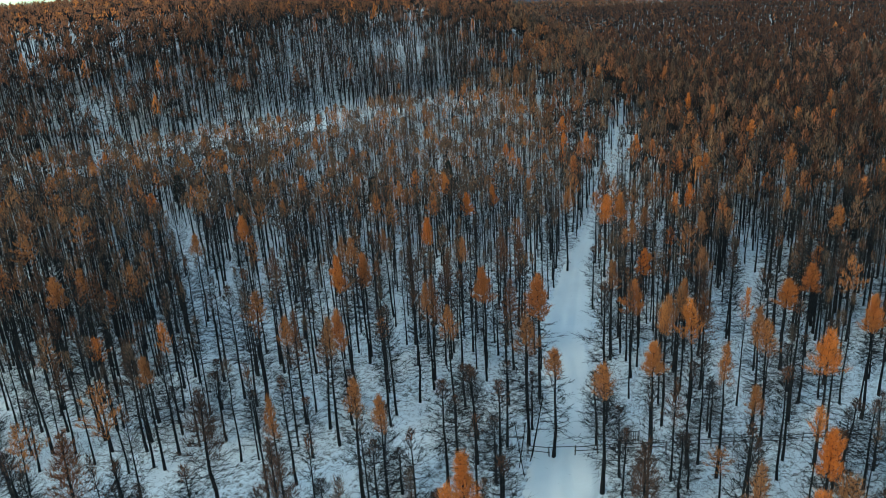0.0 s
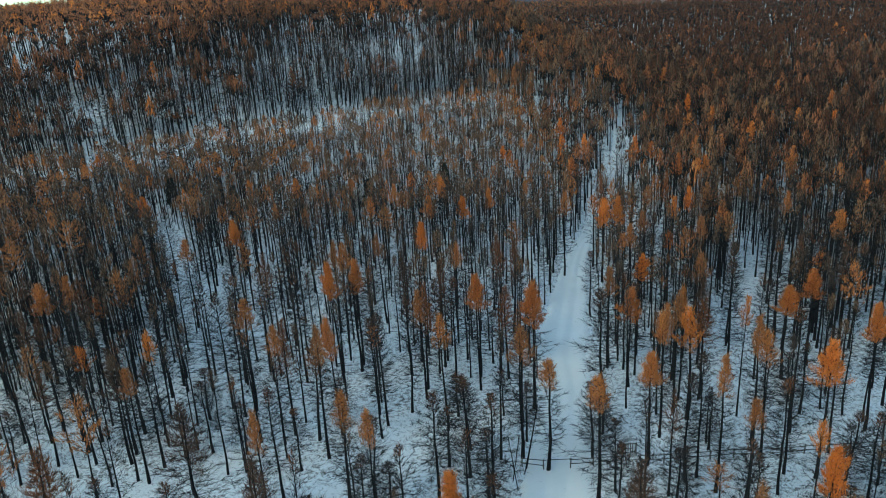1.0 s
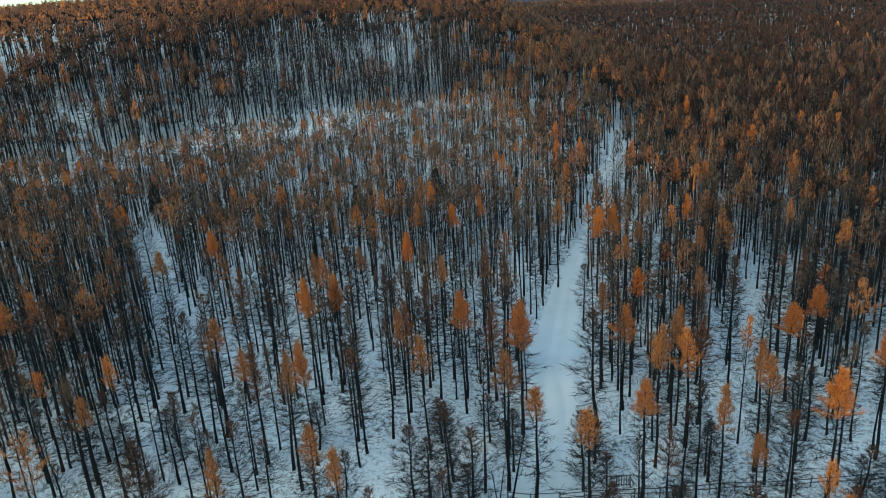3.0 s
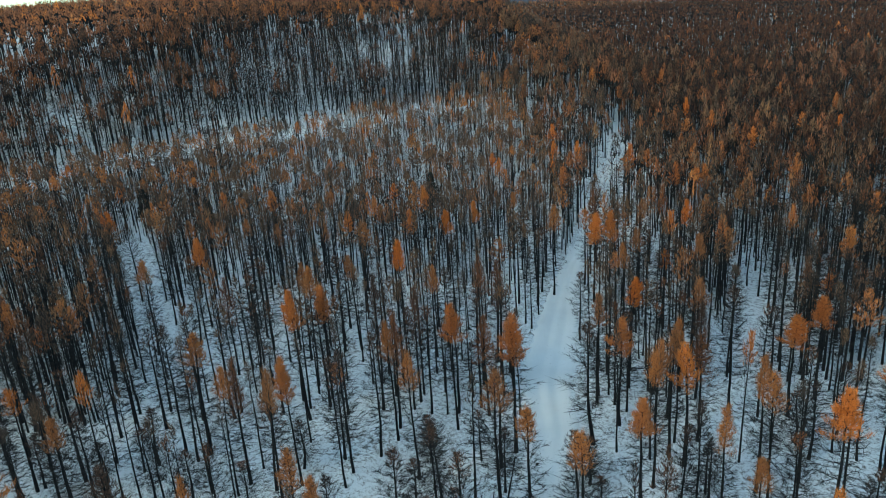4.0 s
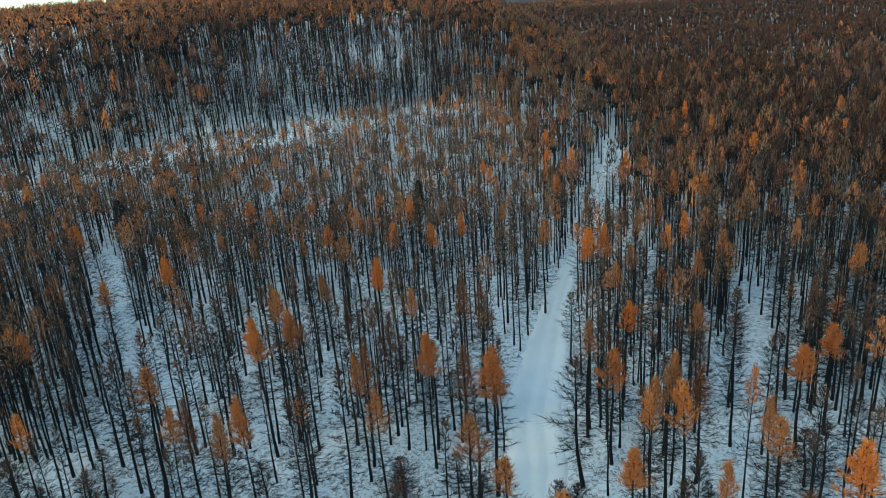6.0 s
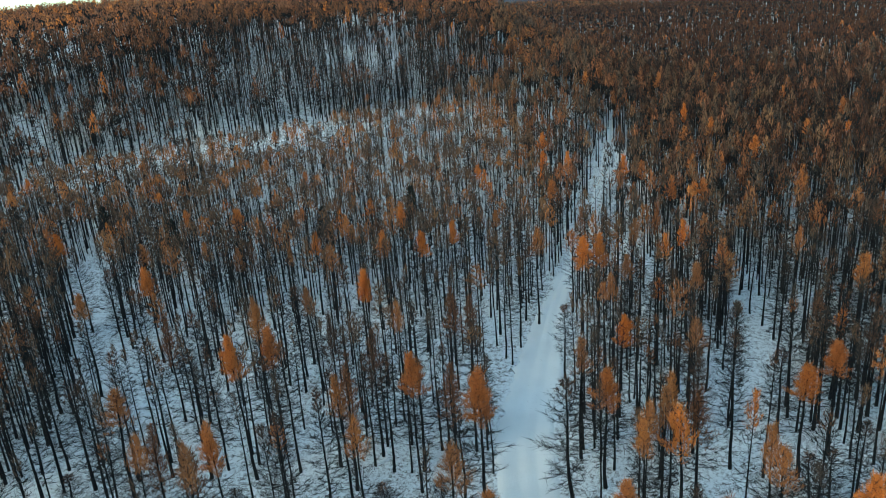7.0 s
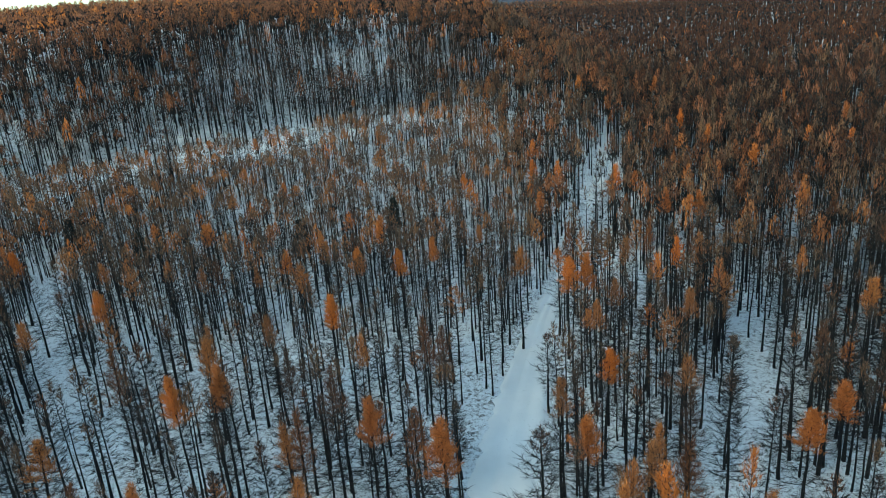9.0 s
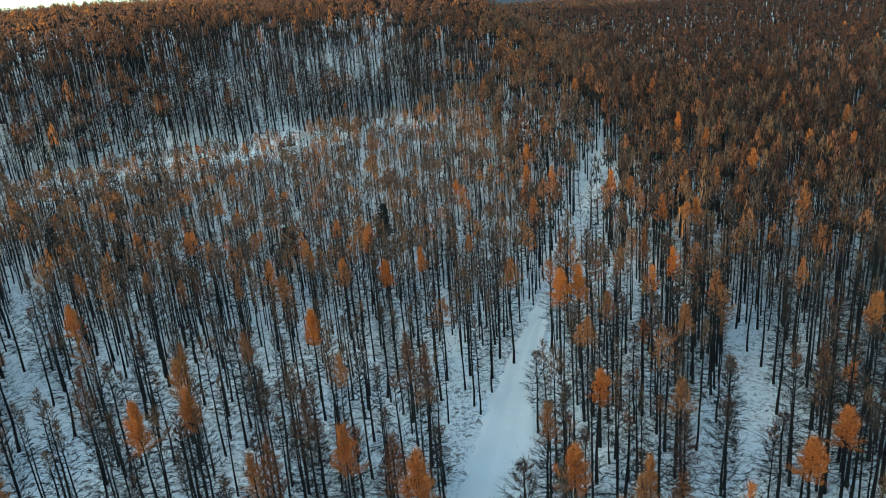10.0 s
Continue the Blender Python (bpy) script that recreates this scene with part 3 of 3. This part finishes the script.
ORANGE_MIDDLE = [(-58.6, 143.8), (-62.6, 146.2), (-8.6, 146.8), (55.1, 147.5), (75.8, 149.4), (57.8, 149.6), (52.6, 152.0), (-18.5, 156.2), (-30.8, 156.8), (0.8, 158.4), (-42.1, 159.0), (-5.4, 162.1), (50.4, 162.8), (32.0, 163.2), (60.8, 164.5), (66.2, 164.5), (47.2, 167.8), (19.9, 170.5), (77.8, 174.4), (-52.7, 174.7), (37.7, 177.2), (-87.7, 179.9), (102.4, 182.4), (-18.4, 183.1), (18.0, 183.3), (33.0, 184.4), (-22.4, 185.1), (66.4, 185.8), (94.8, 186.7), (-88.4, 188.4), (74.4, 192.0), (-33.3, 195.1), (34.6, 196.4), (73.5, 206.6), (116.2, 209.8), (-62.0, 211.8), (-47.2, 216.8), (-35.3, 216.9), (125.5, 219.7), (111.8, 232.6), (5.9, 235.3), (54.3, 236.8), (78.4, 244.4), (-11.6, 244.8), (103.2, 263.7)]
ORANGE_FAR = [(42.4, 272.5), (107.1, 308.1), (205.8, 347.5)]
KNOWN = np.array([row[:2] for some in (ORANGE_NEAR, ORANGE_BEYOND, FADED_NEAR, FADED_BEYOND, RUSSET_NEAR, BARE_NEAR, TRUNKS_NEAR, TRUNKS_BEYOND) for row in some])
ORANGE_MIDDLE = [p for p in ORANGE_MIDDLE if np.hypot(KNOWN[:, 0] - p[0], KNOWN[:, 1] - p[1]).min() > 4]
KNOWN = np.concatenate([KNOWN, ORANGE_MIDDLE, ORANGE_FAR])


def open_ground(x, y):
    """True where no tree stands: the road, the lanes, the strip at the hill's foot."""
    free = (np.abs(x - road_x(y)) < road_half(y) + np.where(y < 142, 1.3, 0.8)) & (y < 222)
    for line, half in zip(LANES, (3.4, 4.2, 2.6, 3.6)):
        free |= to_line(x, y, line) < half
    return free


def scatter(x0, x1, y0, y1, area, seed):
    """Jittered places, about one to each area of square metres, on open forest floor within the valley ahead."""
    rng = np.random.default_rng(seed)
    step = math.sqrt(area)
    gx, gy = np.meshgrid(np.arange(x0, x1, step), np.arange(y0, y1, step))
    gx = gx + (np.arange(gx.shape[0]) % 2)[:, None] * step / 2
    x = (gx + rng.uniform(-0.42, 0.42, gx.shape) * step).ravel()
    y = (gy + rng.uniform(-0.42, 0.42, gy.shape) * step).ravel()
    keep = (x > -0.66 * y - 22) & (x < 0.74 * y + 30) & ~open_ground(x, y)
    keep &= rng.random(len(x)) < 0.92
    near = np.min(np.hypot(x[:, None] - KNOWN[None, :, 0], y[:, None] - KNOWN[None, :, 1]), axis=1) if len(x) else x
    keep &= near > 2.0
    return x[keep], y[keep]


def choose(rng, shares):
    return rng.choices(KINDS[:len(shares)], weights=shares)[0]


def tall(x, y):
    """The usual height of a larch: the young plantation before the hill is lower than the rest."""
    return 15.0 - 5.0 * float(smooth(128, 178, y) * (1 - smooth(26, 44, x)))


def dense_from(x):
    """Where the closed russet forest on top of the hill begins."""
    return 345 - 78 * float(smooth(60, 140, -x))


def build_forest():
    rng = random.Random(4)
    singles = []
    for kind, rows in (("orange", ORANGE_NEAR + ORANGE_BEYOND), ("faded", FADED_NEAR + FADED_BEYOND), ("russet", RUSSET_NEAR), ("bare", BARE_NEAR)):
        singles += [(kind, *row) for row in rows]
    for x, y in TRUNKS_NEAR + TRUNKS_BEYOND:
        singles.append((choose(rng, (0, 0.03, 0.07, 0.42, 0.0, 0.0, 0.48)), x, y, rng.uniform(13.0, 16.5), rng.uniform(0.8, 1.15)))
    singles += [("faded", x, y, 15.0, rng.uniform(0.8, 1.0)) for x, y in ORANGE_MIDDLE if y < 130]
    xs, ys = scatter(-80, 84, 44, 95, 48, 1)
    for more in (scatter(-85, 52, 92, 132, 17, 12), scatter(46, 90, 92, 132, 9, 13), scatter(30, 50, 98, 132, 22, 17), scatter(-70, -32, 62, 95, 50, 14), scatter(-85, -42, 92, 132, 10, 16)):
        xs, ys = np.concatenate([xs, more[0]]), np.concatenate([ys, more[1]])
    order = np.argsort(ys)
    for x, y in zip(*scatter(-62, 66, 40, 82, 34, 31)):
        singles.append(("bare", float(x), float(y), rng.uniform(5.5, 11.0), rng.uniform(0.75, 1.0)))
    stuff_near = []
    for a in order:
        kind = choose(rng, (0.02, 0.06, 0.06, 0.52, 0.0, 0.02, 0.32) if ys[a] < 92 else (0.01, 0.03, 0.02, 0.20, 0.08, 0.04, 0.62) if xs[a] < 44 else (0.01, 0.03, 0.03, 0.38, 0.06, 0.03, 0.46))
        short = rng.random() < (0.3 if ys[a] < 74 else 0.06)
        row = (kind, float(xs[a]), float(ys[a]), rng.uniform(5, 8.5) if short else rng.uniform(12.0, 16.5), rng.uniform(0.7, 1.15))
        if len(singles) < 300:
            singles.append(row)
        else:
            stuff_near.append((kind, rng.randrange(5), 3, *row[1:], rng.uniform(0, 6.28)))
    for kind, x, y, high, width in singles:
        larch(kind, rng.randrange(5), x, y, high, width, rng)
    for x, y in [p for p in ORANGE_MIDDLE if p[1] >= 130]:
        stuff_near.append(("orange" if rng.random() < 0.5 else "faded", rng.randrange(5), 3, x, y, tall(x, y), rng.uniform(0.85, 1.15), rng.uniform(0, 6.28)))
    larch_stuff("larch_stand", "dense stand of bare and russet larches in snow", stuff_near)

    middle = [("orange", rng.randrange(5), 1, x, y, tall(x, y), rng.uniform(0.9, 1.2), rng.uniform(0, 6.28)) for x, y in ORANGE_FAR]
    for x0, x1, y0, area, seed in ((-200, 32, 132, 5.7, 2), (-200, -42, 132, 17.0, 27), (32, 230, 110, 9.2, 7), (60, 140, 108, 17.0, 29)):
        xs, ys = scatter(x0, x1, y0, 330 if x0 > 0 else 280, area, seed)
        for x, y in zip(xs, ys):
            if (y < foot(x) - 3 - apron(x) or x > 70) and (y > 132 or x > 80):
                kind = choose(rng, (0.0, 0.02, 0.03, 0.10, 0.30, 0.13, 0.42) if x0 < 0 and rng.random() < smooth(150, 195, y) else (0.0, 0.02, 0.01, 0.04, 0.12, 0.05, 0.76) if x0 < 0 else (0.01, 0.02, 0.06, 0.10, 0.20, 0.08, 0.53) if x < 62 else (0.01, 0.02, 0.10, 0.32, 0.12, 0.03, 0.40))
                wide = (0.75, 1.0) if x0 < 0 else (0.8, 1.1)
                if x0 > 0 and rng.random() < smooth(135, 165, y):
                    # older, broader crowns close up on the right
                    if rng.random() < 0.12:
                        continue
                    # rightwards bare and brown trees replace paler ones, standing in for shade
                    kind = rng.choices(("russet", "tan", "rust", "bare", "pole"), weights=(0.30, 0.27 - 0.12 * float(smooth(60, 120, x)), 0.10, 0.15 + 0.12 * float(smooth(60, 120, x)), 0.18))[0]
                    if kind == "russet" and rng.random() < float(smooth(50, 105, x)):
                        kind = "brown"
                    wide = (0.85, 1.2)
                middle.append((kind, rng.randrange(5), 3 if y < 140 and abs(x) < 60 and kind in KINDS else 1, x, y, tall(x, y) * (rng.uniform(0.84, 1.08) if x0 < 0 else rng.uniform(0.78, 1.12)), rng.uniform(*wide), rng.uniform(0, 6.28)))
    larch_stuff("larch_plantation", "dense larch plantation with russet and orange crowns", middle)

    hill = []
    xs, ys = scatter(-330, 75, 186, 346, 5.4, 3)
    for x, y in zip(xs, ys):
        thin = (0.58 if -62 < x < 2 and y < 330 else 0.74 if x > 2 else 0.85) * (1.5 if y < foot(x) + 14 and x < 8 else 1.0)
        thin *= 0.8 if -62 < x < 2 and y > foot(x) + 40 else 1.0
        thin *= 0.6 if x < 2 and noise.noise((x * 0.035, y * 0.05, 2)) > 0.3 else 1.0
        thin *= 1.15 - 0.7 * float(smooth(0.0, 0.35, noise.noise((x * 0.06, y * 0.09, 8))))
        if y > foot(x) - (31 * rng.random() ** 1.1 + 9 * noise.noise((x * 0.09, 4.0, 6)) if x < 8 else 0.86 * apron(x)) and x < 70 and y < dense_from(x) and rng.random() < thin:
            kind = choose(rng, (0.02, 0.03, 0.30, 0.15, 0.20, 0.06, 0.24) if x > 34 else (0.14, 0.04, 0.34, 0.28, 0.0, 0.0, 0.20) if y > dense_from(x) - 36 else (0.0, 0.02, 0.03, 0.785, 0.0, 0.0, 0.165) if x > -62 else (0.04, 0.01, 0.20, 0.62, 0.0, 0.0, 0.13))
            if kind == "orange":
                kind = "rust"
            hill.append((kind, rng.randrange(5), 1, x, y, rng.uniform(13, 18) if x < 8 and rng.random() < 0.66 else rng.uniform(6, 11) if x < 8 else rng.uniform(12, 16), rng.uniform(0.9, 1.35), rng.uniform(0, 6.28)))
    larch_stuff("hillside_larches", "tall bare dark larches on a snowy hillside", hill)

    far = []
    xs, ys = scatter(-420, 560, 278, 500, 20, 5)
    more = scatter(-420, 560, 500, 760, 25, 15)
    for x, y in zip(np.concatenate([xs, more[0]]), np.concatenate([ys, more[1]])):
        if (x > 70 and y > 330) or (x <= 70 and y > dense_from(x)):
            kind = choose(rng, (0.6, 0.0, 0.36, 0.04) if x < -40 else (0.35, 0.0, 0.58, 0.07) if x < 40 else (0.005, 0.0, 0.875, 0.12))
            # brown takes over to the right: shade put into the trees' colour
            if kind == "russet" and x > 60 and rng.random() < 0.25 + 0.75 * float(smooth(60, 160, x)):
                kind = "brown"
            if kind == "russet" and x > 40 and rng.random() < 0.4:
                kind = "tan"
            if x <= 40 and (kind == "orange" and rng.random() < 0.8 or kind == "russet" and rng.random() < 0.45):
                kind = "rust"
            far.append((kind, rng.randrange(5), 0 if y < 470 else 4, x, y, rng.uniform(10, 13.5) if x < 30 else rng.uniform(12.5, 16.5), rng.uniform(1.05, 1.45), rng.uniform(0, 6.28)))
    xs, ys = scatter(-100, 760, 760, 1150, 38, 6)
    for x, y in zip(xs, ys):
        far.append((choose(rng, (0.04, 0.0, 0.60, 0.36)), rng.randrange(5), 4, x, y, rng.uniform(12, 16), rng.uniform(1.1, 1.6), rng.uniform(0, 6.28)))
    larch_stuff("distant_larch_forest", "distant larch forest in rust and brown", far)


build_forest()


def spruce(x, y, high, wide, seed):
    """A dark evergreen with tiers of drooping boughs."""
    rng = random.Random(seed)
    root = tagged(new("spruce"), "dark blackish-green spruce standing among larches in snow", "tree", "dark spruces")
    trunk, crown = Bits(), Bits()
    trunk.add(*prism([(0, 0, -0.3), (0, 0, high * 0.5), (0, 0, high)], [0.2, 0.1], 6))
    for i in range(900):
        s = rng.random() ** 1.3
        turn = rng.uniform(0, 6.2832)
        out = wide * (1 - s) ** 0.85 * rng.uniform(0.4, 1.0) + 0.1
        at = Vector((math.cos(turn) * out, math.sin(turn) * out, high * (0.35 + 0.63 * s) - 0.18 * out))
        crown.blade(at, Vector((math.cos(turn), math.sin(turn), rng.gauss(-0.25, 0.4))), rng.uniform(0.4, 0.9), 0.24, rng)
    for name, bits, m in (("trunk", trunk, BARK), ("foliage", crown, SPRUCE)):
        new(name, mesh_of(name, bits.verts, bits.faces, [m])).parent = root
    root.matrix_basis = pose(x, y, float(land(x, y)))


for i, (x, y, high, wide) in enumerate([(-15.6, 164.5, 9.6, 1.6), (-46.4, 162.0, 9.2, 1.7), (-63.4, 170.0, 9.6, 1.6), (2.5, 174.0, 9.8, 1.3)]):
    spruce(x, y, high, wide, 40 + i)


# ---- fence and gate ----
def part(name, bits, mat, parent, label=""):
    ob = new(name, mesh_of(name, bits.verts, bits.faces, [mat]))
    ob.parent = parent
    return tagged(ob, label)


def pole(a, b, r):
    bits = Bits()
    middle = Vector(a).lerp(Vector(b), 0.5)
    bits.add(*prism([a, middle, Vector(a).lerp(Vector(b), 0.98), b], [r, r * 0.95, r * 0.9], 6))
    return bits


def build_fence(name, label, corners, rng):
    root = new(name)
    tagged(root, label, "fence")
    for x, y in corners:
        z = float(land(x, y))
        part("post", pole((x, y, z - 0.3), (x + rng.gauss(0, 0.03), y, z + rng.uniform(1.2, 1.35)), 0.075), FENCE_WOOD, root)
    for (ax, ay), (bx, by) in zip(corners, corners[1:]):
        for h in (0.55, 1.08):
            part("rail", pole((ax - 0.1, ay - 0.08, float(land(ax, ay)) + h + rng.gauss(0, 0.03)), (bx + 0.1, by - 0.08, float(land(bx, by)) + h + rng.gauss(0, 0.03)), 0.05), FENCE_WOOD, root)


rng = random.Random(11)
build_fence("fence", "weathered two-rail wooden fence beside the snowy road", [(13.4 + 2.55 * i, 68.2 - 0.025 * i + rng.gauss(0, 0.08)) for i in range(16)], rng)
build_fence("fence", "short weathered two-rail wooden fence by the road's gate", [(8.2, 68.9), (10.5, 68.2)], rng)
barrier = tagged(new("barrier"), "thin dark pole barrier across the snowy road", "barrier")
part("bar", pole((10.3, 68.1, 1.2), (13.6, 68.1, 1.16), 0.045), FENCE_WOOD, barrier)


def build_rack():
    root = tagged(new("slatted_rack"), "dark slatted wooden rack standing behind the fence", "rack")
    for x in (18.9, 21.0):
        part("post", pole((x, 69.6, -0.2), (x, 69.6, 1.75), 0.06), FENCE_WOOD, root)
    for i in range(8):
        part("slat", pole((19.05 + 0.26 * i, 69.58, 0.35), (19.05 + 0.26 * i, 69.58, 1.7), 0.055), FENCE_WOOD, root)
    for h in (0.45, 1.55):
        part("crossbar", pole((18.8, 69.66, h), (21.1, 69.66, h), 0.05), FENCE_WOOD, root)


build_rack()


def leaning_pole(x, y, long, dx, dy, r):
    """A thin dead stem that leans, with a few stubs."""
    root = tagged(new("dead_sapling"), "thin dead sapling leaning beside the snowy road", "tree", "leaning dead saplings")
    tip = (dx, dy, long)
    part("stem", pole((0, 0, -0.2), tip, r), BARK, root)
    for f in (0.5, 0.68, 0.83):
        at = Vector(tip) * f
        part("stub", pole(at, at + Vector((rng.uniform(-0.5, 0.5), rng.uniform(-0.5, 0.5), 0.35)), 0.02), BARK, root)
    root.matrix_basis = pose(x, y, float(land(x, y)))


for row in ((8.6, 68.4, 7.5, 1.5, 0.8, 0.07), (8.3, 67.6, 6.2, 1.1, -0.4, 0.055), (6.9, 66.4, 5.4, 0.9, 0.5, 0.05), (7.3, 65.0, 6.0, -0.8, 0.9, 0.05)):
    leaning_pole(*row)


# ---- dead grass and shrubs in the snow ----
def build_undergrowth():
    rng = random.Random(21)
    xs, ys = scatter(-85, 95, 42, 165, 1.2, 8)
    bits = Bits()
    for x, y in zip(xs, ys):
        if rng.random() < (0.85 if y < 84 else 0.55):
            z = float(land(x, y))
            tall = rng.uniform(0.25, 0.7) if rng.random() < 0.8 else rng.uniform(0.8, 1.9)
            if y < 72 and x > 14 and rng.random() < 0.4:
                tall = rng.uniform(0.9, 2.2)
            for j in range(10 if y < 84 else 5):
                way = Vector((rng.gauss(0, 0.7), rng.gauss(0, 0.7), 1))
                bits.blade(Vector((x + rng.gauss(0, 0.25), y + rng.gauss(0, 0.25), z - 0.05)), way, tall * rng.uniform(0.6, 1.2), 0.045, rng)
    ob = new("undergrowth", mesh_of("undergrowth", bits.verts, bits.faces, [DRY], tint=np.random.default_rng(3).random(len(bits.verts) // 3).repeat(3)))
    tagged(ob, "dead grass and bare shrubs poking through snow", "undergrowth", kind="stuff")


build_undergrowth()
